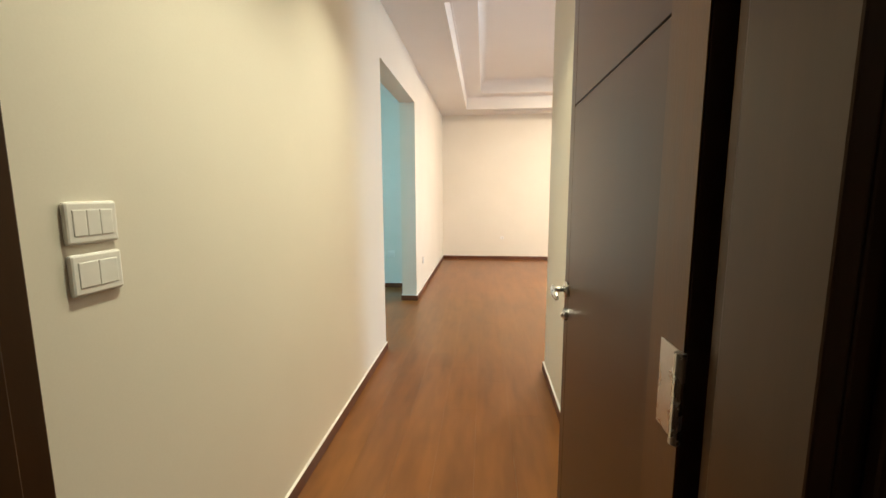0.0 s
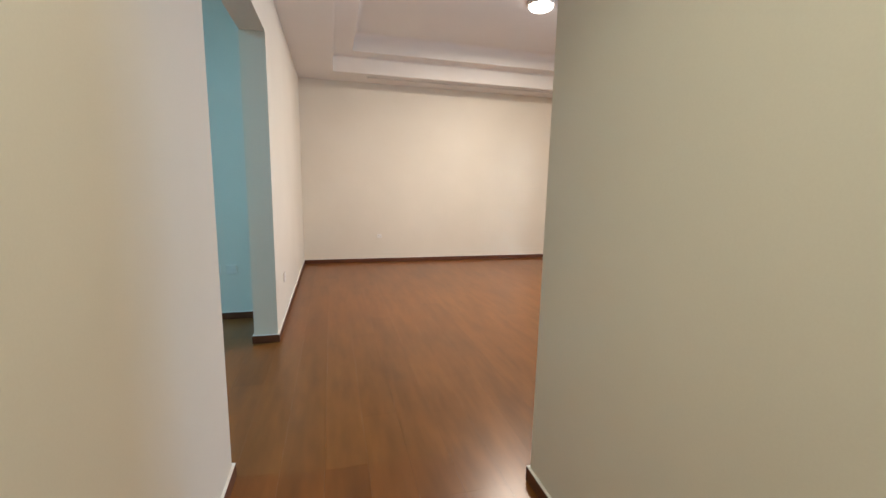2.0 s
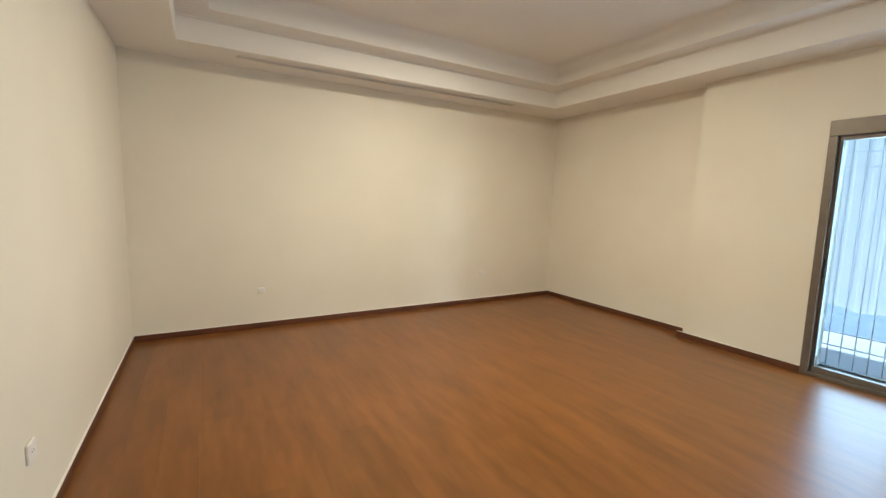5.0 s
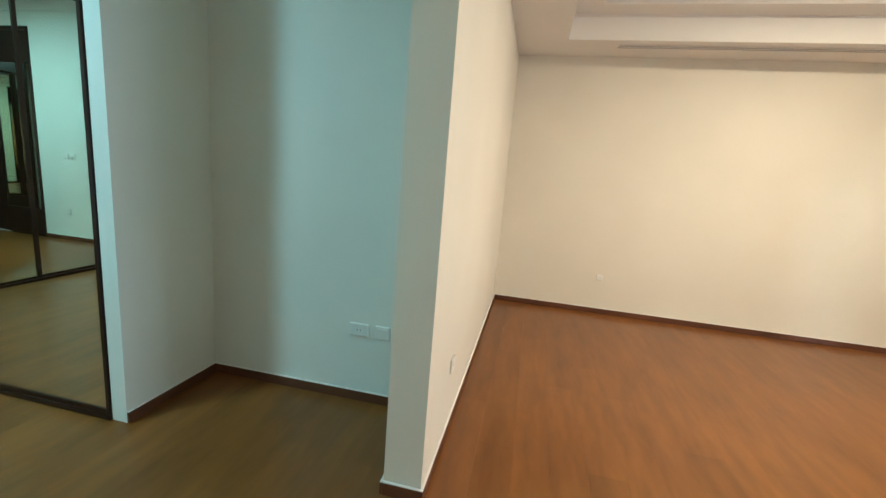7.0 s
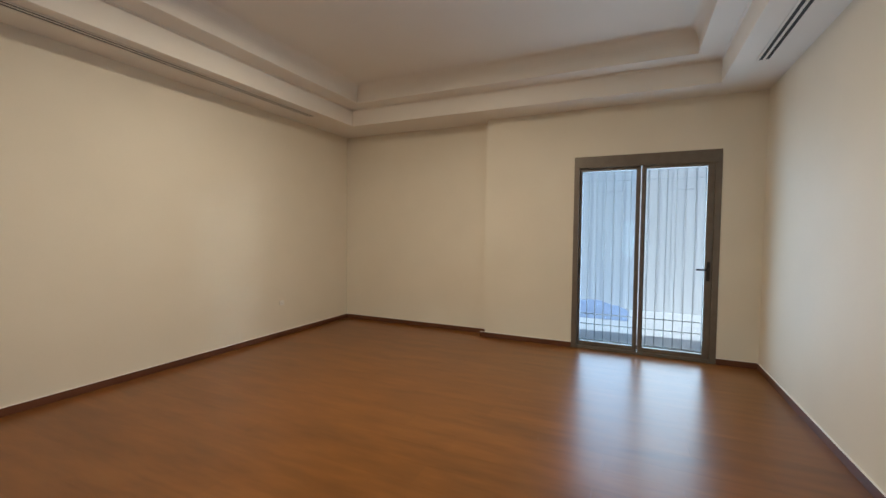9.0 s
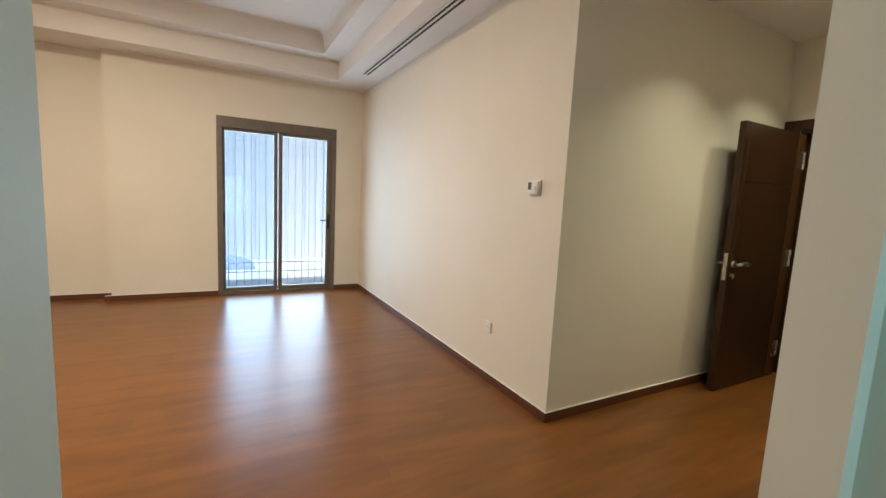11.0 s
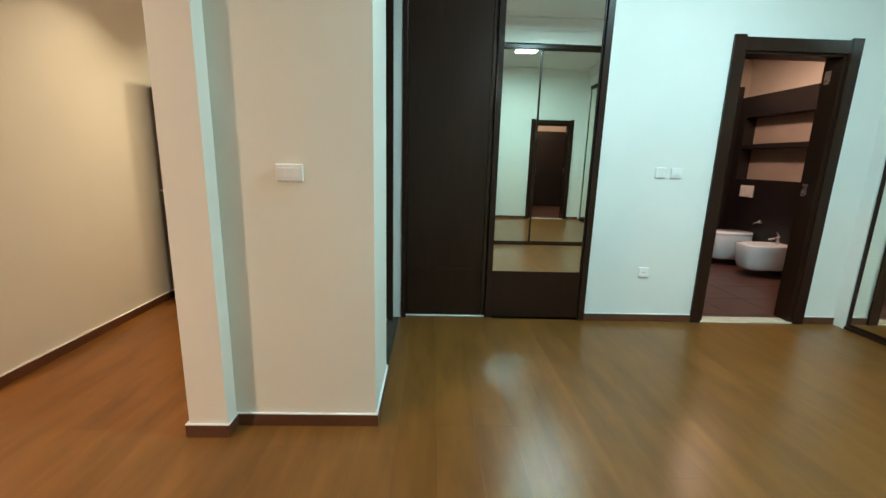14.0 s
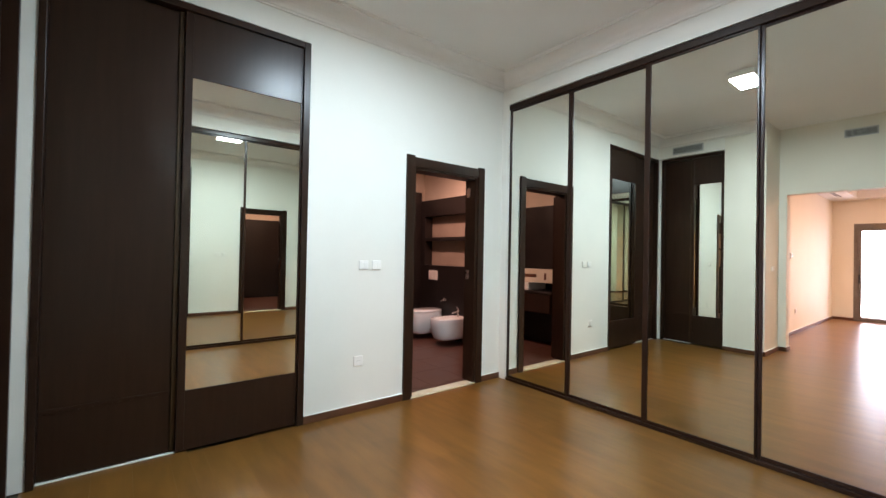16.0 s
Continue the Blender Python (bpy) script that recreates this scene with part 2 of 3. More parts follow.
def tray_ceiling():
    """Soffit, stepped face, ledge and cove up to the flat middle, as one skin with a thick back."""
    bm = bmesh.new()
    prof = [(-.004, ZS), (0, ZS + .004), (0, 2.965), (.004, 2.972), (.018, 2.974), (.020, 2.982), (.245, 2.985), (.249, 2.990)]
    prof += [(.249 + .085 * (1 - math.cos(k / 8 * math.pi / 2)), 3.05 + (ZC - 3.05) * math.sin(k / 8 * math.pi / 2)) for k in range(9)]
    rings = [[(0, YT), (XW, YT), (XW, YF), (0, YF)]]
    zs = [ZS]
    for u, z in prof:
        k = u / .249 if u > 0 else 0
        k = min(k, 1)
        e = max(0, u - .249)
        x0, x1 = tx0 + (ix0 - tx0) * k + e, tx1 + (ix1 - tx1) * k - e
        y0, y1 = ty0 + (iy0 - ty0) * k + e, ty1 + (iy1 - ty1) * k - e
        d = min(u, 0)
        rings.append([(x0 + d, y0 + d), (x1 - d, y0 + d), (x1 - d, y1 - d), (x0 + d, y1 - d)])
        zs.append(z)
    loft(bm, [[(0, YT, 3.6), (XW, YT, 3.6), (XW, YF, 3.6), (0, YF, 3.6)]] + [[(*p, z) for p in r] for r, z in zip(rings, zs)])
    return bm


struct("ceiling_living", tray_ceiling(), WHITE, "white tray ceiling with a stepped and coved edge", "ceiling")
struct("ceiling_corridor", boxes((0, XR, YE, YT, ZS, 3.6)), WHITE, "flat white corridor ceiling", "ceiling")
struct("ceiling_dressing", boxes((XA - .7, -.176, YS - .7, YN + .1, ZD, 3.6)), WHITE, "flat white ceiling of the dressing room", "ceiling")

# floor: slab and boards
floor = struct("floor", boxes((XA - .8, XW + .4, YE - .3, YF + .2, -.15, -.0125)), SLAB, "reddish-brown laminate floor boards", "floor")

# skirting boards
SK, ST = .062, .014


def skirt(name, *rows):
    ob = struct(name, boxes(*[(x0, x1, y0, y1, 0, SK) for x0, x1, y0, y1 in rows], bevel=.003), SKIRT, "brown wooden skirting board", "skirting")
    # thin white strip stands in for the light along the skirting's top edge
    part("top_highlight", boxes(*[(x0 + .001, x1 - .001, y0 + .001, y1 - .001, SK, SK + .005) for x0, x1, y0, y1 in rows], bevel=.001), WHITE, ob, "thin white strip drawn as the top edge's highlight")
    return ob


skirt("baseboard_corridor_west", (0, ST, YE, 0))
skirt("baseboard_corridor_east", (XR - ST, XR, YE, YT))
skirt("baseboard_living_west", (0, ST, OPN, YF))
skirt("baseboard_far", (ST, XW, YF - ST, YF))
skirt("baseboard_window", (XW - ST, XW, 2.58, YF - ST), (XP - ST, XP, WY1, 2.64), (XP - ST, XP, YT + ST, WY0))
skirt("baseboard_thermostat", (XR - ST, XP, YT, YT + ST))
skirt("baseboard_opening_far", (-.176, ST, OPN - ST, OPN), (-.176 - ST, -.176, OPN - ST, YN))
skirt("baseboard_opening_near", (-.176, ST, 0, ST), (-.176 - ST, -.176, YJ + ST, ST), (XC - ST, -.176, YJ, YJ + ST), (XC - ST, XC, -.59, YJ))
skirt("baseboard_niche", (XN + ST, -.176 - ST, YN - ST, YN), (XN, XN + ST, YB, YN))
skirt("baseboard_dressing_south", (-3.346, -2.427, YS, YS + ST), (XA + .012, -4.339, YS, YS + ST))

# bathroom shell beyond the dark door
BX0, BX1, BY0, BY1, BZ = -5.64, -2.64, -4.45, YS - .16, 2.85
struct("wall_bathroom", boxes((BX0 - .15, BX0, BY0 - .15, BY1, 0, BZ), (BX1, BX1 + .12, BY0 - .15, BY1, 0, BZ), (BX0, BX1, BY0 - .15, BY0, 0, BZ)), BPAINT, "beige bathroom wall above dark tiling", "wall")
struct("ceiling_bathroom", boxes((BX0 - .15, BX1 + .12, BY0 - .15, BY1, BZ, BZ + .1)), WHITE, "white bathroom ceiling", "ceiling")
bfloor = struct("floor_bathroom", boxes((BX0, BX1, BY0, YS - .02, -.014, -.004)), SLAB, "red-brown tiled bathroom floor", "floor")
struct("trim_threshold", boxes((-4.262, -3.418, YS - .10, YS + .012, -.01, .012), bevel=.003), MARBLE, "cream marble threshold strip", "threshold")

# entrance lobby behind the first steps
struct("wall_lobby", boxes((-1.0, -.8, -5.4, YE - .2, 0, H), (2.4, 2.6, -5.4, YE - .2, 0, H), (-1.0, 2.6, -5.6, -5.4, 0, H), (-1.0, -.3, YE - .2, YE, 0, H)), PAINT, "dim cream lobby wall", "wall")
struct("floor_lobby", boxes((-1.0, 2.6, -5.6, YE - .301, -.15, 0)), BFLOOR, "dark lobby floor", "floor")
struct("ceiling_lobby", boxes((-1.0, 2.6, -5.6, YE - .2, ZS, 3.0)), WHITE, "lobby ceiling", "ceiling")
# unseen outer shell, added to keep sky and sun out of the rooms
struct("roof_closure", boxes((XA - 1.5, XP + .44, -5.6, YF + .2, 3.6, 3.8)), YARDWALL, "unseen flat roof slab that shuts out the sky", "roof")
struct("wall_closure", boxes((XA - 1.5, XA - 1.3, -5.6, YF + .2, -.1, 3.6), (XA - 1.3, -.176, YF, YF + .2, -.1, 3.6), (XA - 1.3, -1.0, -5.6, -5.4, -.1, 3.6), (XP, XP + .3, -5.6, YT - .2, -.1, 3.6), (2.6, XP, -5.6, -5.4, -.1, 3.6)), YARDWALL, "unseen rendered outer wall that shuts out the sky", "wall")

# cornice of the dressing room: a coved strip along each wall top


def cornice(name, ax, at, a0, a1, s):
    """Cove run along axis ax at wall position at, opening to side s."""
    bm, n = bmesh.new(), 7
    prof = [(0, 0), (0, -.15), (.014, -.15), (.014, -.138)] + [(.024 + .125 * (1 - math.cos(i / n * math.pi / 2)), -.130 + .105 * math.sin(i / n * math.pi / 2)) for i in range(n + 1)] + [(.162, -.025), (.162, -.012), (.175, -.012), (.175, 0)]
    rings = []
    for a in (a0, a1):
        rings.append([((a, at + s * u, ZD + .002 + v) if ax == "x" else (at + s * u, a, ZD + .002 + v)) for u, v in prof])
    return struct(name, loft(bm, rings), WHITE, "white coved cornice", "cornice")


cornice("trim_cornice_south", "x", YS, XA, XC, 1)
cornice("trim_cornice_west", "y", XA, YS, YB, 1)
cornice("trim_cornice_north", "x", YB, XA, XN - .095, -1)
cornice("trim_cornice_east", "y", XC, YS, YJ, -1)

# ---- yard outside the glazed door ----
tagged(done("ground", boxes((XP + .44, 400, -300, 300, -.35, -.12)), YARDPAVE), "pale paved yard", "ground", "", "structure")
fence = thing("yard_fence", "tall white ribbed metal fence at the yard's edge", "fence", (9.0, 0, -.12))
part("panel", boxes((9.02, 9.05, -9, 12, -.12, 3.6)), FENCEWHITE, fence)
rib = boxes((9.008, 9.02, -.03, .03, -.12, 3.6), bevel=.006)
rib0 = part("rib", rib, FENCEWHITE, fence)
rib0.location.y = -3.0
for i in range(1, 44):
    r = new("rib", rib0.data)
    r.parent, r.matrix_parent_inverse = fence, rib0.matrix_parent_inverse
    r.location.y = -3.0 + i * .2
for z in (.5, 2.9):
    part("rail", boxes((9.05, 9.09, -9, 12, z, z + .06)), FENCEWHITE, fence)

grille = thing("window_grille", "white steel security grille outside the glazed door", "grille", (5.78, .78, -.1))
for i in range(17):
    y = .03 + i * .0965
    part("bar", tube(bmesh.new(), (5.78, y, -.1), (5.78, y, 2.30), .0050, 10), BARWHITE, grille, smooth=True)
for z in (.0, .20, .33, 1.87, 2.0, 2.28):
    part("rail", boxes((5.773, 5.787, -.02, 1.62, z - .006, z + .006)), BARWHITE, grille)

tarp = thing("tarpaulin", "crumpled blue tarpaulin lying on the paving by the fence", "tarpaulin", (8.3, 1.9, -.12))
bm = bmesh.new()
bmesh.ops.create_grid(bm, x_segments=26, y_segments=18, size=1)
for v in bm.verts:
    u, w = v.co.x, v.co.y
    e = max(0, 1 - max(abs(u), abs(w)) ** 3)
    v.co = Vector((8.3 + w * .5, 1.9 + u * 1.0, -.115 + e * (.20 + .12 * noise.noise(Vector((u * 3, w * 3, 1))))))
part("sheet", bm, BLUE, tarp, smooth=True)

shrub = thing("shrub", "small green shrub beside the fence", "plant", (8.5, 3.4, -.12))
part("stem", tube(bmesh.new(), (8.5, 3.4, -.12), (8.5, 3.4, .5), .02, 8, .01), SKIRT, shrub)
bm = bmesh.new()
for i in range(420):
    d = Vector((random.gauss(0, .2), random.gauss(0, .3), random.gauss(.35, .26)))
    if d.z < -.05:
        continue
    m = Matrix.Translation(Vector((8.5, 3.4, 0)) + d) @ Euler((random.random() * 6, random.random() * 6, random.random() * 6)).to_matrix().to_4x4()
    q = [bm.verts.new(m @ Vector(p)) for p in ((0, -.07, 0), (.03, 0, .01), (0, .07, 0), (-.03, 0, .01))]
    bm.faces.new(q)
part("foliage", bm, LEAF, shrub)

# ---- glazed door ----
win = thing("window_1", "glazed double door in a taupe aluminium frame", "glazed door", (XP, (WY0 + WY1) / 2, 0), kind="structure")
fx0, fx1, mid = XP - .012, XP + .10, .80
part("frame_head", boxes((fx0, fx1, WY0, WY1, WZ - .13, WZ), bevel=.004), ALU, win)
part("frame_jamb", boxes((fx0, fx1, WY0, WY0 + .06, 0, WZ - .13), bevel=.004), ALU, win)
part("frame_jamb", boxes((fx0, fx1, WY1 - .06, WY1, 0, WZ - .13), bevel=.004), ALU, win)
part("frame_sill", boxes((fx0, fx1, WY0 + .06, WY1 - .06, 0, .035), bevel=.004), ALU, win)
for a, b, dx, nm in ((WY0 + .06, mid - .005, .0, "door_leaf"), (mid + .005, WY1 - .06, .02, "fixed_leaf")):
    w0, w1 = (.065, .045) if nm == "door_leaf" else (.045, .028)
    sash = part(nm, boxes((fx0 + .018 + dx, fx0 + .07 + dx, a, a + w0, .035, WZ - .13), (fx0 + .018 + dx, fx0 + .07 + dx, b - w1, b, .035, WZ - .13), (fx0 + .018 + dx, fx0 + .07 + dx, a + w0, b - w1, .035, .085), (fx0 + .018 + dx, fx0 + .07 + dx, a + w0, b - w1, WZ - .165, WZ - .13), bevel=.003), ALU, win)
    pane = part("pane", boxes((fx0 + .04 + dx, fx0 + .046 + dx, a + w0 - .004, b - w1 + .004, .08, WZ - .16)), GLASS if nm == "door_leaf" else BLUEGLASS, sash, "clear glass pane" if nm == "door_leaf" else "bluish glass pane")
    pane.visible_shadow = False
    part("seal", boxes((fx0 + .012 + dx, fx0 + .0175 + dx, b - w1, b - w1 + .008, .09, WZ - .17)), RUBBER, sash)
    if nm == "door_leaf":
        bm = boxes((fx0 + .004, fx0 + .017, a + .018, a + .048, .86, 1.06), bevel=.004)
        tube(bm, (fx0 + .01, a + .033, .98), (fx0 - .045, a + .033, .98), .009)
        tube(bm, (fx0 - .04, a + .025, .98), (fx0 - .04, a + .15, .98), .009)
        part("door_handle", bm, RUBBER, sash, "black lever handle")
    else:
        part("pull_handle", boxes((fx0 + .022, fx0 + .037, b - .024, b - .008, .88, 1.05), bevel=.004), RUBBER, sash, "black recessed pull")

# ---- entrance door and its frame ----
frame1 = thing("door_frame_1", "dark brown wooden frame of the entrance door", "door frame", (.6, YE, 0), kind="structure")
part("jamb", boxes((.05, .088, YE - .21, YE + .002, 0, 2.06), (.088, .11, YE - .21, YE - .06, 0, 2.04), bevel=.003), DOORWOOD, frame1)
part("jamb", boxes((1.112, 1.15, YE - .21, YE - .002, 0, 2.06), (1.09, 1.112, YE - .21, YE - .06, 0, 2.04), bevel=.003), DOORWOOD, frame1)
part("head", boxes((.088, 1.112, YE - .21, YE - .002, 2.022, 2.06), bevel=.003), DOORWOOD, frame1)
part("architrave", boxes((.003, .058, YE + .003, YE + .016, 0, 2.13), bevel=.004), DOORWOOD, frame1)
part("architrave", boxes((1.148, XR - .003, YE + .003, YE + .02, 0, 2.13), bevel=.004), DOORWOOD, frame1)
part("architrave", boxes((.06, 1.146, YE + .003, YE + .02, 2.05, 2.13), bevel=.004), DOORWOOD, frame1)
for x0, x1 in ((-.03, .07), (1.13, 1.23)):
    part("outer_architrave", boxes((x0, x1, YE - .23, YE - .212, 0, 2.14), bevel=.004), DOORWOOD, frame1)

door = thing("door_1", "open dark brown veneered entrance door with a steel lever", "door", (1.14, YE + .02, 0), kind="structure")
LX0, LX1, LY0, LY1, LZ = 1.095, 1.14, YE + .026, -1.808, 2.005
GZ = 1.585                     # groove across the leaf
leaf = part("leaf", boxes((LX0, LX1, LY1 - .062, LY1, .006, LZ), (LX0, LX1, LY0, LY1 - .0625, .006, GZ - .002), (LX0, LX1, LY0, LY1 - .0625, GZ + .002, LZ), (LX0 + .005, LX1 - .005, LY0 + .002, LY1 - .063, GZ - .006, GZ + .006), bevel=.002), DOORWOOD, door)
part("edge_stile", boxes((LX0 - .0025, LX0 - .0002, LY0 + .001, LY0 + .12, .008, LZ - .002), bevel=.0008), JAMBWOOD, leaf, "brown edge stile")
hy = LY1 - .055
for sx, x in ((-1, LX0), (1, LX1)):
    bm = bmesh.new()
    tube(bm, (x, hy, .98), (x + sx * .01, hy, .98), .027, 20)
    tube(bm, (x + sx * .006, hy, .98), (x + sx * .05, hy, .98), .010)
    lever = []
    for k in range(9):
        u = k / 8
        r = (.0105 + .006 * math.sin(u * math.pi)) * (1 if k < 8 else .6)
        c = (x + sx * (.048 + .012 * math.sin(u * 2.2)), hy + .02 - .15 * u, .98 + .006 * math.sin(u * math.pi))
        lever.append([(c[0] + .62 * r * math.cos(i / 14 * math.tau), c[1], c[2] + r * math.sin(i / 14 * math.tau)) for i in range(14)])
    part("door_handle", loft(bm, lever), STEEL, leaf, "brushed steel lever handle", True)
    bm = tube(bmesh.new(), (x, hy, .89), (x + sx * .012, hy, .89), .022, 20)
    part("lock_rosette", tube(bm, (x + sx * .01, hy, .89), (x + sx * .02, hy, .89), .009, 12), STEEL, leaf, "steel key rosette")
part("lock_plate", boxes((LX0 + .010, LX1 - .010, LY1 - .001, LY1 + .002, .86, 1.06), bevel=.0008), STEEL, leaf)
for z in (.24, 1.01, 1.80):
    bm = boxes((LX0 - .0055, LX0 - .0026, LY0 + .004, LY0 + .07, z - .07, z + .07), bevel=.001)
    tube(bm, (LX0 - .006, LY0 + .002, z - .07), (LX0 - .006, LY0 + .002, z + .07), .0085, 12)
    part("hinge", bm, STEEL, door, "silver butt hinge")

# ---- switches, sockets, thermostat ----


def plate(name, label, category, at, normal, w=.085, h=.085, rockers=1, round_hole=False, group=""):
    """A wall plate, built facing +y and turned to its wall."""
    ob = thing(name, label, category, group=group)
    part("plate", boxes((-w / 2, w / 2, 0, .012, -h / 2, h / 2), bevel=.0055), PLASTIC, ob)
    if round_hole:
        bm = tube(bmesh.new(), (0, .009, 0), (0, .0125, 0), .024, 24)
        part("socket_face", bm, PLASTIC, ob)
        bm = bmesh.new()
        for dx in (-.010, .010):
            tube(bm, (dx, .0118, 0), (dx, .0132, 0), .0032, 8)
        part("pin_hole", bm, RUBBER, ob)
    else:
        rw = (w - .026) / rockers
        for i in range(rockers):
            x = -w / 2 + .013 + rw * i
            part("rocker", boxes((x + .0007, x + rw - .0007, .009, .0137, -h / 2 + .016, h / 2 - .016), bevel=.002), PLASTIC, ob)
    turn = {"+y": 0, "-y": 180, "+x": -90, "-x": 90}[normal]
    ob.matrix_basis = pose(*at, 0, 0, turn)
    return ob


plate("light_switch", "white plastic three-gang light switch on cream wall", "switch", (0, -2.514, 1.252), "+x", .115, .085, 3, group="entrance switches")
plate("light_switch", "white plastic two-gang light switch below another", "switch", (0, -2.514, 1.148), "+x", .115, .085, 2, group="entrance switches")
plate("light_switch", "wide white light switch on the opening's pier", "switch", (-.492, YJ, 1.23), "+y", .12, .075, 3)
for x in (-2.925, -3.05):
    plate("light_switch", "white light switch beside the bathroom door", "switch", (x, YS, 1.25), "+y", .09, .08, 2, group="bathroom switches")
plate("wall_socket", "white round-faced wall socket above the skirting", "socket", (-2.89, YS, .433), "+y", round_hole=True)
plate("wall_socket", "white double socket plate in the niche", "socket", (-.61, YN, .47), "-y", .125, .08, round_hole=True, group="niche sockets")
plate("wall_socket", "plain white blank plate in the niche", "socket", (-.46, YN, .47), "-y", .09, .085, 1, group="niche sockets")
plate("wall_socket", "small white wall socket on the far wall", "socket", (1.167, YF, .425), "-y", .07, .06, round_hole=True)
plate("wall_socket", "small white wall socket low on the far wall", "socket", (4.14, YF, .425), "-y", .07, .06, round_hole=True)
plate("wall_socket", "white wall socket past the opening", "socket", (0, 2.168, .41), "+x", .085, .085, round_hole=True)
plate("wall_socket", "white wall socket below the thermostat wall's middle", "socket", (1.93, YT, .416), "+y", .085, .085, round_hole=True)
th = thing("thermostat", "white wall thermostat with a dark grey display", "thermostat", (1.508, YT, 1.447))
TX, TZ = 1.508, 1.447
part("back_plate", boxes((TX - .05, TX + .05, YT, YT + .012, TZ - .05, TZ + .05), bevel=.004), PLASTIC, th)
part("housing", boxes((TX - .045, TX + .045, YT + .012, YT + .034, TZ - .04, TZ + .04), bevel=.006), PLASTIC, th)
part("display", boxes((TX + .008, TX + .040, YT + .0335, YT + .0355, TZ - .012, TZ + .034), bevel=.0006), GREYPL, th)
part("dial", tube(bmesh.new(), (TX - .022, YT + .032, TZ - .005), (TX - .022, YT + .042, TZ - .005), .014, 20), PLASTIC, th)

# ---- linear diffusers in the living room soffit ----


def slot(y, x0, x1):
    ob = thing("linear_diffuser", "narrow linear air diffuser set in the white soffit", "air diffuser", ((x0 + x1) / 2, y, ZS), group="soffit diffusers")
    part("recess", boxes((x0, x1, y - .042, y + .042, ZS - .0035, ZS - .001)), RUBBER, ob)
    for dy in (-.044, 0, .044):
        part("slat", boxes((x0, x1, y + dy - .009, y + dy + .009, ZS - .009, ZS - .0036), bevel=.001), WHITE, ob)
    return ob


slot(4.54, .96, 4.3)
slot(-.06, 1.6, 4.42)

# ---- ceiling lights ----


def downlight(x, y, z):
    ob = thing("downlight", "small round recessed downlight with a warm lamp", "ceiling light", (x, y, z), group="recessed downlights")
    bm = bmesh.new()
    n = 28
    rings = []
    for r, dz in ((.045, -.001), (.048, -.006), (.062, -.006), (.066, -.001)):
        rings.append([bm.verts.new((x + r * math.cos(i / n * math.tau), y + r * math.sin(i / n * math.tau), z + dz)) for i in range(n)])
    for a, b in zip(rings, rings[1:]):
        for i in range(n):
            bm.faces.new((a[i], a[(i + 1) % n], b[(i + 1) % n], b[i]))
    part("ring", bm, WHITE, ob, smooth=True)
    part("lamp", tube(bmesh.new(), (x, y, z - .003), (x, y, z - .001), .044, 24), WARMGLOW, ob)


downlight(.62, -1.25, ZS)
downlight(.62, -2.25, ZS)
# unseen fitting, added to go with the lobby's fill light
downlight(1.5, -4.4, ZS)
dome = thing("ceiling_light", "round frosted ceiling light in the tray ceiling's middle", "ceiling light", (2.63, 2.55, ZC))
bm = bmesh.new()
loft(bm, [[(2.63 + r * math.cos(i / 32 * math.tau), 2.55 + r * math.sin(i / 32 * math.tau), ZC - d) for i in range(32)] for r, d in ((.145, .001), (.145, .025), (.135, .03))])
part("base", bm, WHITE, dome)
bm = bmesh.new()
loft(bm, [[(2.63 + r * math.cos(i / 32 * math.tau), 2.55 + r * math.sin(i / 32 * math.tau), ZC - .031 - d) for i in range(32)] for r, d in ((.128, 0), (.123, .018), (.098, .036), (.045, .047))])
part("diffuser", bm, WARMGLOW, dome, "glowing frosted diffuser", True)
cl = thing("ceiling_light", "rectangular cool white ceiling light panel", "ceiling light", (-2.76, .21, ZD))
part("housing", boxes((-2.96, -2.56, .09, .33, ZD - .062, ZD), bevel=.006), WHITE, cl)
part("diffuser", boxes((-2.945, -2.575, .105, .315, ZD - .070, ZD - .0625), bevel=.003), COOLGLOW, cl)


def vent(x, y0, y1, z0, z1):
    ob = thing("air_vent", "grey slatted air vent high on the wall", "air vent", (x, (y0 + y1) / 2, z0), group="dressing room vents")
    part("backing", boxes((x - .006, x - .002, y0 + .012, y1 - .012, z0 + .012, z1 - .012)), RUBBER, ob)
    part("frame", boxes((x - .014, x - .001, y0, y1, z0, z0 + .014), (x - .014, x - .001, y0, y1, z1 - .014, z1), (x - .014, x - .001, y0, y0 + .014, z0 + .014, z1 - .014), (x - .014, x - .001, y1 - .014, y1, z0 + .014, z1 - .014)), VENTGREY, ob)
    n = 6
    for i in range(n):
        z = z0 + .02 + (z1 - z0 - .04) * i / (n - 1)
        part("slat", boxes((x - .011, x - .0065, y0 + .014, y1 - .014, z - .003, z + .003)), VENTGREY, ob)


vent(XC, -1.33, -.88, 3.045, 3.165)
vent(-.176, .62, .95, 3.06, 3.17)

# ---- built-in closets and mirrored wardrobes ----


def run_local(ob, at, normal):
    ob.matrix_basis = pose(*at, 0, 0, {"+y": 0, "-y": 180, "+x": -90, "-x": 90}[normal])
    return ob


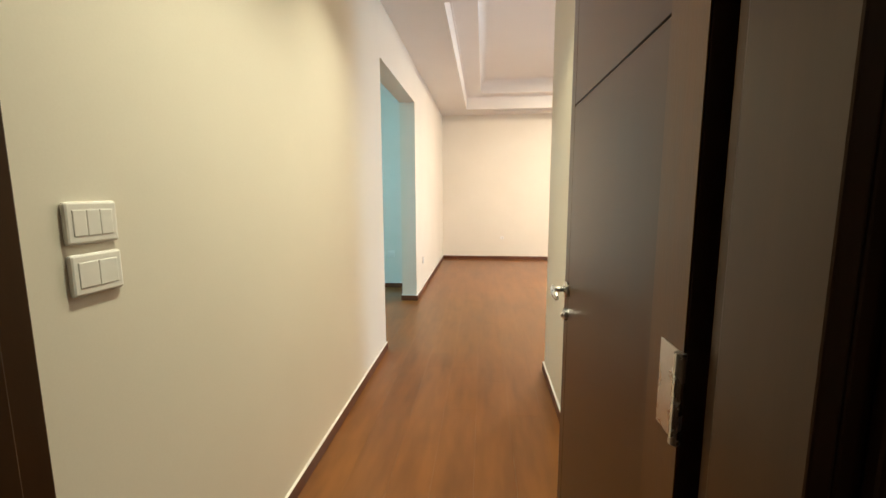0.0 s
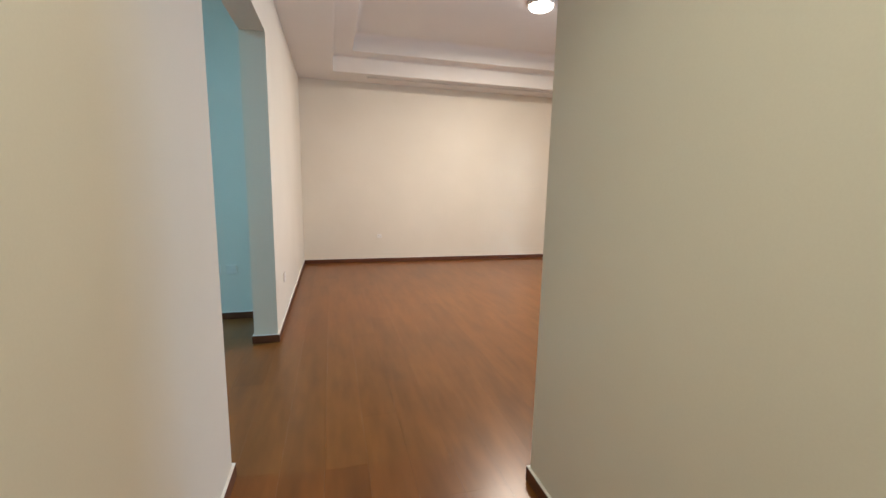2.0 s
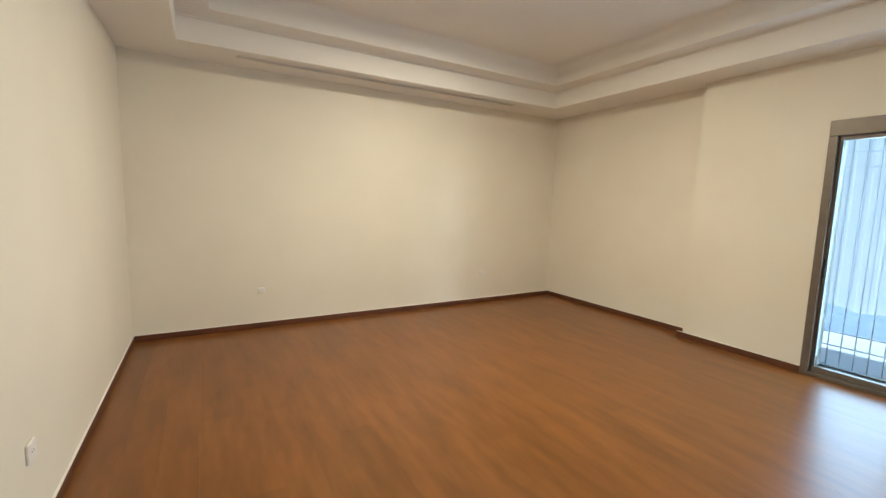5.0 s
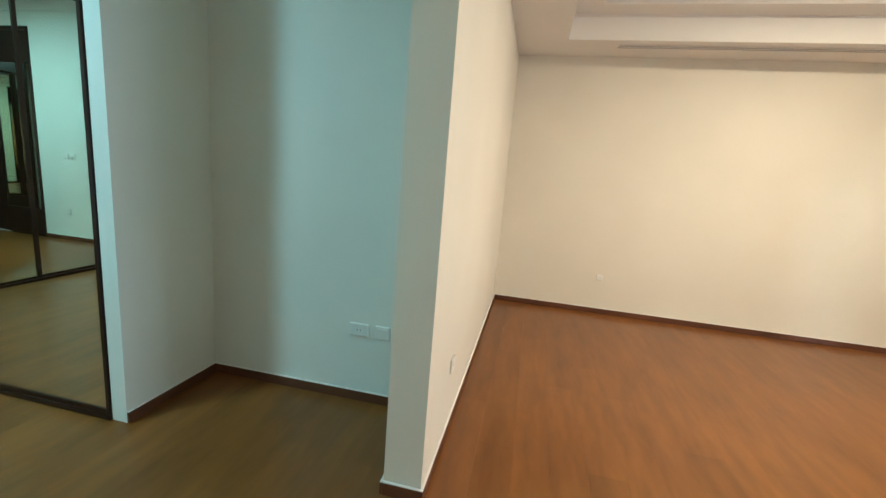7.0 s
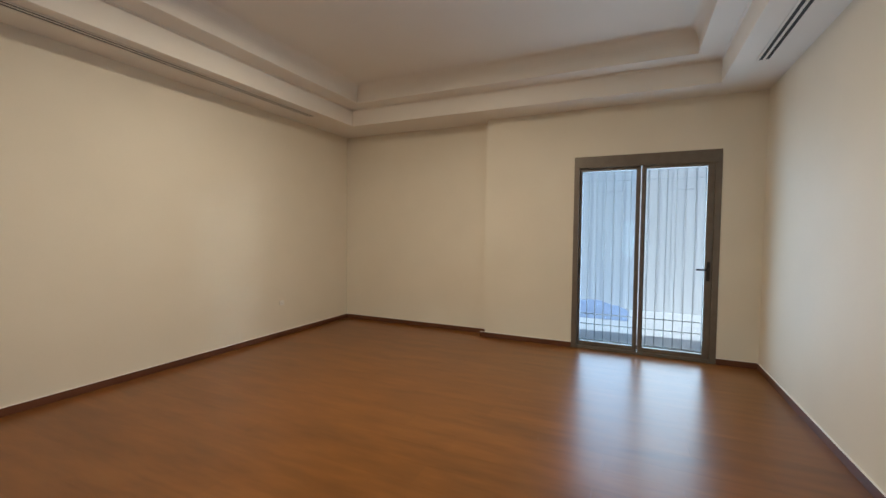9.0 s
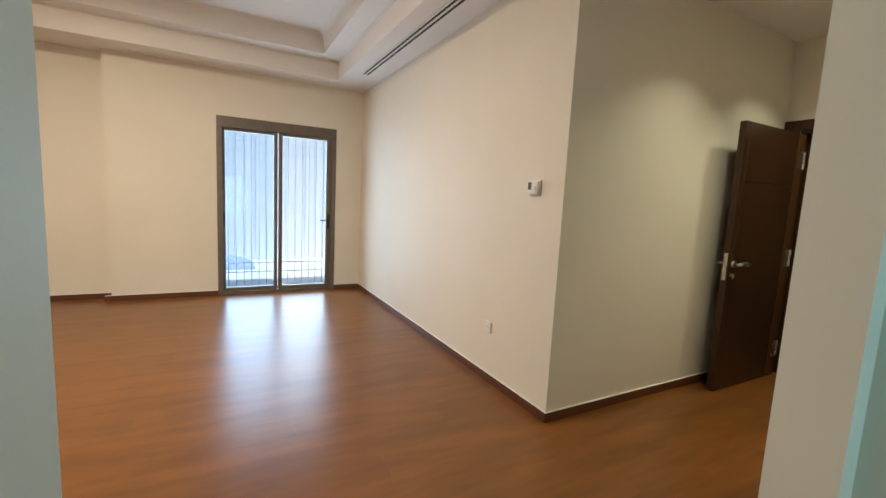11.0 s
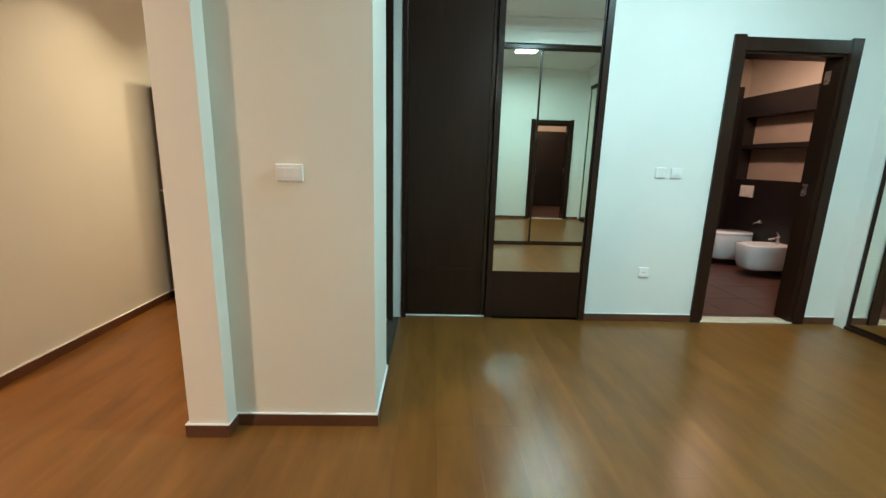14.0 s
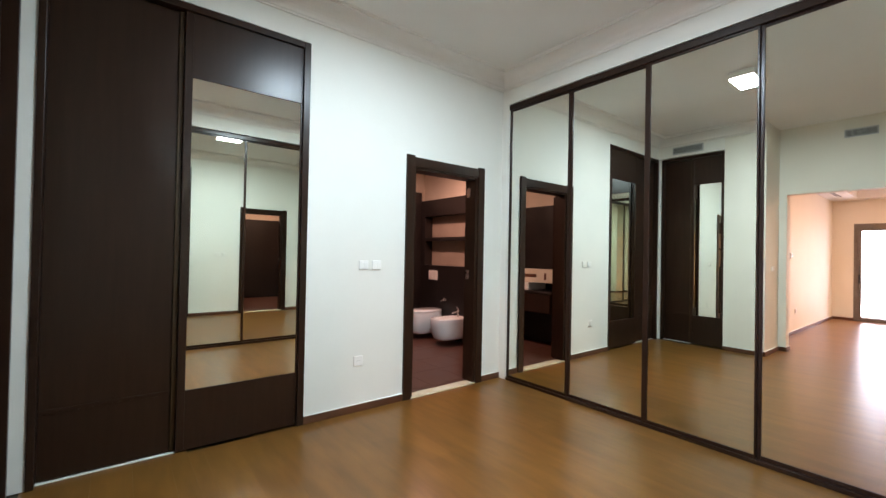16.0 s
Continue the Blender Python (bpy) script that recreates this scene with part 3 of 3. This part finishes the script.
def closet(name, label, at, normal, w, wl, z, mx0, mx1, mz0, mz1, flip):
    """Two sliding doors; local x runs along the front, doors recede to -y. One door carries a long mirror."""
    ob = thing(name, label, "closet")
    s = -1 if flip else 1

    def bx(x0, x1, *r):
        return (min(s * x0, s * x1), max(s * x0, s * x1), *r)
    part("side_frame", boxes(bx(0, .035, -.09, .012, 0, z), bevel=.002), WENGE, ob)
    part("side_frame", boxes(bx(w - .05, w, -.09, .012, 0, z), bevel=.002), WENGE, ob)
    part("head_frame", boxes(bx(.035, w - .05, -.09, .008, z - .045, z), bevel=.002), WENGE, ob)
    part("floor_track", boxes(bx(.035, wl, -.05, -.035, 0, .010), bevel=.002), PLASTIC, ob, "white floor track")
    d1 = part("sliding_door", boxes(bx(.036, wl, -.085, -.055, .014, z - .047), bevel=.002), WENGE, ob)
    part("rail", boxes(bx(.04, wl - .035, -.0545, -.050, mz0 - .02, mz0 + .005), bevel=.0015), WENGE, d1)
    part("door_edge", boxes(bx(wl - .03, wl, -.0545, -.040, .014, z - .047), bevel=.004), DOORWOOD, d1)
    d2 = part("sliding_door", boxes(bx(wl + .002, mx0, -.045, -.012, .014, z - .047), bx(mx1, w - .052, -.045, -.012, .014, z - .047), bx(mx0, mx1, -.045, -.012, .014, mz0), bx(mx0, mx1, -.045, -.012, mz1, z - .047), bevel=.002), WENGE, ob)
    part("mirror", boxes(bx(mx0 + .001, mx1 - .001, -.035, -.019, mz0 + .001, mz1 - .001)), MIRROR, d2, "tall mirror panel")
    part("carcass_back", boxes(bx(0, w, -.62, -.60, 0, z)), WENGE, ob)
    return run_local(ob, at, normal)


closet("built_in_closet", "dark wenge closet with two sliding doors, one mirrored", (-.877, YS, 0), "+y", 1.548, .703, ZW, .751, 1.485, .413, 2.518, True)
closet("built_in_closet", "dark wenge corner closet with a narrow mirrored door", (XC + .055, -1.518, 0), "-x", .925, .455, ZW, .49, .875, .46, 2.53, False)


def mirror_wardrobe(label, at, normal, edges, z, flip, group):
    """Framed mirror doors; edges are the posts' positions along the front."""
    ob = thing("mirrored_wardrobe", label, "wardrobe", group=group)
    s = -1 if flip else 1

    def bx(x0, x1, *r):
        return (min(s * x0, s * x1), max(s * x0, s * x1), *r)
    e0, e1 = edges[0], edges[-1]
    part("head_rail", boxes(bx(e0 - .02, e1 + .02, -.05, .022, z - .055, z), bevel=.003), WENGE, ob)
    part("floor_track", boxes(bx(e0 - .02, e1 + .02, -.05, .015, 0, .028), bevel=.003), WENGE, ob)
    for i, (a, b) in enumerate(zip(edges, edges[1:])):
        d = -.004 - .018 * (i % 2)
        la = (.014, .034, .026, .036)[i % 4]
        door = part("mirror_door", boxes(bx(a - la, a + la * .6, d - .022, d + .012, .029, z - .056), bx(b - .014, b - .001, d - .022, d + .012, .029, z - .056), bx(a + la * .6, b - .014, d - .022, d + .010, .029, .055), bx(a + la * .6, b - .014, d - .022, d + .010, z - .073, z - .056), bevel=.002), WENGE, ob)
        part("mirror", boxes(bx(a + la * .6 + .001, b - .015, d - .014, d + .002, .056, z - .074)), MIRROR, door, "full-height mirror")
    part("end_post", boxes(bx(e1 + .002, e1 + .03, -.05, .015, .029, z - .056), bevel=.002), WENGE, ob)
    part("carcass_back", boxes(bx(e0 - .02, e1 + .02, -.62, -.6, 0, z)), WENGE, ob)
    return run_local(ob, at, normal)


mirror_wardrobe("full-height mirrored wardrobe in dark wenge frames", (XA, 0, 0), "+x", [-1.426, -.68, .065, .81, 1.615], ZW, True, "mirrored wardrobes")
mirror_wardrobe("mirrored wardrobe with wide doors beside the niche", (0, YB, 0), "-y", [1.766, 2.70, 3.65, 4.595], ZW, False, "mirrored wardrobes")

# ---- bathroom door ----
f2 = thing("door_frame_2", "dark wenge bathroom door frame with raised corner posts", "door frame", (-3.84, YS, 0), kind="structure")
for x0, x1 in ((-3.432, -3.344), (-4.337, -4.249)):
    part("architrave", boxes((x0, x1, YS + .001, YS + .022, 0, 2.28), bevel=.003), WENGE, f2)
part("architrave", boxes((-4.249, -3.432, YS + .001, YS + .018, 2.17, 2.265), bevel=.003), WENGE, f2)
part("jamb", boxes((-3.458, -3.419, YS - .158, YS, .012, 2.188), bevel=.002), WENGE, f2)
part("jamb", boxes((-4.261, -4.222, YS - .158, YS, .012, 2.188), bevel=.002), WENGE, f2)
part("head", boxes((-4.222, -3.458, YS - .158, YS, 2.15, 2.188), bevel=.002), WENGE, f2)
for z in (1.14, 2.02):
    part("strike_plate", boxes((-4.2215, -4.217, YS - .13, YS - .08, z - .05, z + .05), bevel=.001), STEEL, f2, "pale steel strike plate")
d2 = thing("door_2", "dark wenge bathroom door folded back inside the bathroom", "door", kind="structure")
lf = part("leaf", boxes((0, .74, -.042, 0, .012, 2.145), bevel=.003), WENGE, d2)
bm = bmesh.new()
tube(bm, (.69, -.042, 1.0), (.69, -.09, 1.0), .009)
tube(bm, (.70, -.085, 1.0), (.58, -.085, 1.0), .009)
part("door_handle", bm, STEEL, lf, "steel lever handle")
for z in (.25, 1.15, 1.95):
    part("hinge", tube(bmesh.new(), (-.006, .002, z - .05), (-.006, .002, z + .05), .008, 12), STEEL, d2, "pale steel hinge")
d2.matrix_basis = pose(-3.41, BY1 - .012, 0, 0, 0, -9)

# ---- bathroom fittings ----
clad = thing("wall_unit", "dark brown tiled wall with two beige shelf niches", "wall unit", (BX0 + .1, -2.7, 0))
NB, NT, SH, HT, NY = 1.159, 1.991, 1.602, 2.27, -4.177   # niche bottom, top, shelf, header top, end
part("lower_cladding", boxes((BX0 + .002, BX0 + .17, BY0 + .002, BY1 - .002, 0, NB), bevel=.003), BTILE, clad)
part("header", boxes((BX0 + .002, BX0 + .17, BY0 + .002, BY1 - .002, NT, HT), bevel=.003), BTILE, clad)
part("shelf", boxes((BX0 + .002, BX0 + .165, NY, BY1 - .002, SH - .03, SH + .03), bevel=.003), BTILE, clad)
part("upright", boxes((BX0 + .002, BX0 + .168, BY0 + .002, NY, NB, NT), bevel=.003), BTILE, clad)
part("niche_back", boxes((BX0 + .002, BX0 + .012, NY, BY1 - .002, NB, NT)), NICHE, clad, "taupe niche back")
part("tall_column", boxes((BX0 + .172, BX0 + .45, BY0 + .002, BY0 + .16, 0, 2.42), bevel=.004), BTILE, clad)


def bowl(name, label, y, tall, lid):
    """Wall-hung pan: squared at the wall, rounded in front, hollow on top."""
    x0, x1, w = BX0 + .172, BX0 + .72, .185
    ob = thing(name, label, "toilet" if lid else "bidet", (x0, y, .08))

    def ring(k, z, dx=0.0):
        pts = []
        for i in range(28):
            a = i / 28 * math.tau
            c, s = math.cos(a), math.sin(a)
            px = (abs(c) ** .55) * (1 if c > 0 else -1)
            py = (abs(s) ** .62) * (1 if s > 0 else -1)
            xx = (x0 + x1) / 2 + px * (x1 - x0) / 2 * (k if c > 0 else 1) - dx * (c > 0)
            pts.append((xx, y + py * w * k, z))
        return pts
    part("pan", loft(bmesh.new(), [ring(.74, .09), ring(.84, .12), ring(.93, .20), ring(.985, .30), ring(1, tall - .012), ring(.985, tall)]), CERAMIC, ob, smooth=True)
    if lid:
        part("seat_lid", loft(bmesh.new(), [ring(.985, tall + .002), ring(1, tall + .008), ring(1, tall + .028), ring(.97, tall + .036)]), CERAMIC, ob, "closed white lid", True)
    else:
        part("inner_bowl", loft(bmesh.new(), [ring(.80, tall + .0015), ring(.78, tall + .003)]), PLASTIC, ob)
        bm = tube(bmesh.new(), (x0 + .09, y, tall), (x0 + .09, y, tall + .10), .018)
        tube(bm, (x0 + .09, y, tall + .08), (x0 + .21, y, tall + .06), .011)
        tube(bm, (x0 + .085, y, tall + .10), (x0 + .12, y, tall + .15), .007)
        part("mixer_tap", bm, STEEL, ob, "chrome mixer tap", True)
    return ob


bowl("toilet", "white wall-hung toilet with its lid closed", -3.76, .42, True)
bowl("bidet", "white wall-hung bidet with a chrome tap", -3.15, .40, False)
FY, FZ = -3.915, 0.996
fp = thing("flush_plate", "pale rectangular flush plate above the toilet", "flush plate", (BX0 + .17, FY, FZ))
part("plate", boxes((BX0 + .171, BX0 + .185, FY - .12, FY + .12, FZ - .08, FZ + .08), bevel=.004), PLASTIC, fp)
part("button", boxes((BX0 + .1855, BX0 + .190, FY - .09, FY - .005, FZ - .06, FZ + .06), bevel=.002), PLASTIC, fp)
part("button", boxes((BX0 + .1855, BX0 + .190, FY + .005, FY + .09, FZ - .06, FZ + .06), bevel=.002), PLASTIC, fp)
SPY, SPZ = -3.568, 0.611
sp = thing("hand_sprayer", "chrome hand sprayer on a wall hook by the toilet", "hand sprayer", (BX0 + .17, SPY, SPZ))
part("hook", tube(bmesh.new(), (BX0 + .171, SPY, SPZ), (BX0 + .215, SPY, SPZ), .014), STEEL, sp)
bm = tube(bmesh.new(), (BX0 + .225, SPY - .07, SPZ - .025), (BX0 + .225, SPY + .04, SPZ + .02), .010)
part("spray_head", tube(bm, (BX0 + .225, SPY + .03, SPZ + .015), (BX0 + .245, SPY + .065, SPZ + .035), .017, 14, .012), STEEL, sp, smooth=True)

van = thing("vanity_unit", "dark wall-hung vanity with a white basin", "vanity", (BX1 - .25, -2.75, .55))
part("cabinet", boxes((BX1 - .50, BX1 - .002, -3.30, -1.99, .52, .80), bevel=.004), WENGE, van)
part("drawer", boxes((BX1 - .518, BX1 - .502, -3.29, -2.755, .53, .79), bevel=.003), WENGE, van)
part("drawer", boxes((BX1 - .518, BX1 - .502, -2.745, -2.0, .53, .79), bevel=.003), WENGE, van)
part("worktop", boxes((BX1 - .52, BX1 - .002, -3.32, -1.97, .802, .835), bevel=.004), BTILE, van)
bas = part("basin", boxes((BX1 - .48, BX1 - .06, -3.02, -2.42, .836, .955), bevel=.012), CERAMIC, van, "white counter basin")
bm = tube(bmesh.new(), (BX1 - .05, -2.72, .836), (BX1 - .05, -2.72, 1.08), .016)
part("tap", tube(bm, (BX1 - .05, -2.72, 1.06), (BX1 - .20, -2.72, 1.05), .012), STEEL, van, "chrome tap", True)
bt = thing("wall_tiling", "dark brown tiling behind the vanity", "tiling", (BX1, -2.7, 0))
part("panel", boxes((BX1 - .0015, BX1 + .001, BY0 + .002, BY1 - .002, 0, 2.15)), BTILE, bt)
bs = thing("wall_tiling", "dark brown tiling on the bathroom's end wall", "tiling", (-3.8, BY0, 0))
part("panel", boxes((BX0 + .46, BX1 - .002, BY0 + .001, BY0 + .012, 0, 2.22)), BTILE, bs)
carton = thing("carton", "pale cardboard carton with dark print on the vanity", "carton", (BX1 - .3, -2.35, .95))
part("box", boxes((BX1 - .42, BX1 - .10, -2.72, -1.98, .9565, 1.15), bevel=.003), BPAINT, carton)
for y0, y1, z0, z1 in ((-2.55, -2.32, 1.03, 1.08), (-2.18, -2.14, 1.0, 1.10)):
    part("printed_mark", boxes((BX1 - .4215, BX1 - .4202, y0, y1, z0, z1)), SKIRT, carton)

# ---- small repeated pieces of floors, last ----


def tiles(parent, x0, x1, y0, y1, z, step, material):
    me = bpy.data.meshes.new("tile")
    bm = boxes((.002, step - .002, .002, step - .002, -.010, 0))
    bm.to_mesh(me), bm.free()
    me.materials.append(material)
    nx, ny = int((x1 - x0) / step), int((y1 - y0) / step)
    for i in range(nx + 1):
        for j in range(ny + 1):
            ob = new("tile", me)
            ob.parent = parent
            ob.location = (x0 + i * step, y0 + j * step, z)
            ob.scale = (min(1, (x1 - x0 - i * step) / step), min(1, (y1 - y0 - j * step) / step), 1)


tiles(bfloor, BX0, BX1, BY0, YS - .105, .003, .45, BFLOOR)

plank_me = bpy.data.meshes.new("plank")
bm = boxes((0, 1, 0, 1, -.012, 0))
bm.to_mesh(plank_me), bm.free()
plank_me.materials.append(LAMINATE)
PW, PL, GAP = .193, 1.285, .0004


def planks(x0, x1, y0, y1):
    i0, i1 = math.floor(x0 / PW), math.ceil(x1 / PW)
    for i in range(i0, i1):
        a, b = max(x0, i * PW), min(x1, (i + 1) * PW)
        if b - a < .01:
            continue
        off = ((i * 7) % 5) / 5 * PL + .11 * ((i * 3) % 4)
        j = math.floor((y0 - off) / PL)
        while off + j * PL < y1:
            c, d = max(y0, off + j * PL), min(y1, off + (j + 1) * PL)
            j += 1
            if d - c < .01:
                continue
            ob = new("plank", plank_me)
            ob.parent = floor
            ob.location = (a + GAP / 2, c + GAP / 2, 0)
            ob.scale = (b - a - GAP, d - c - GAP, 1)


planks(0, XR, YE - .2, YT)
planks(0, XW, YT, YF)
planks(-.176, 0, 0, OPN)
planks(XN, -.176, YJ, YN)
planks(XN, XC, YS - .1, YJ)
planks(XA - .06, XN, YS - .001, YB + .06)
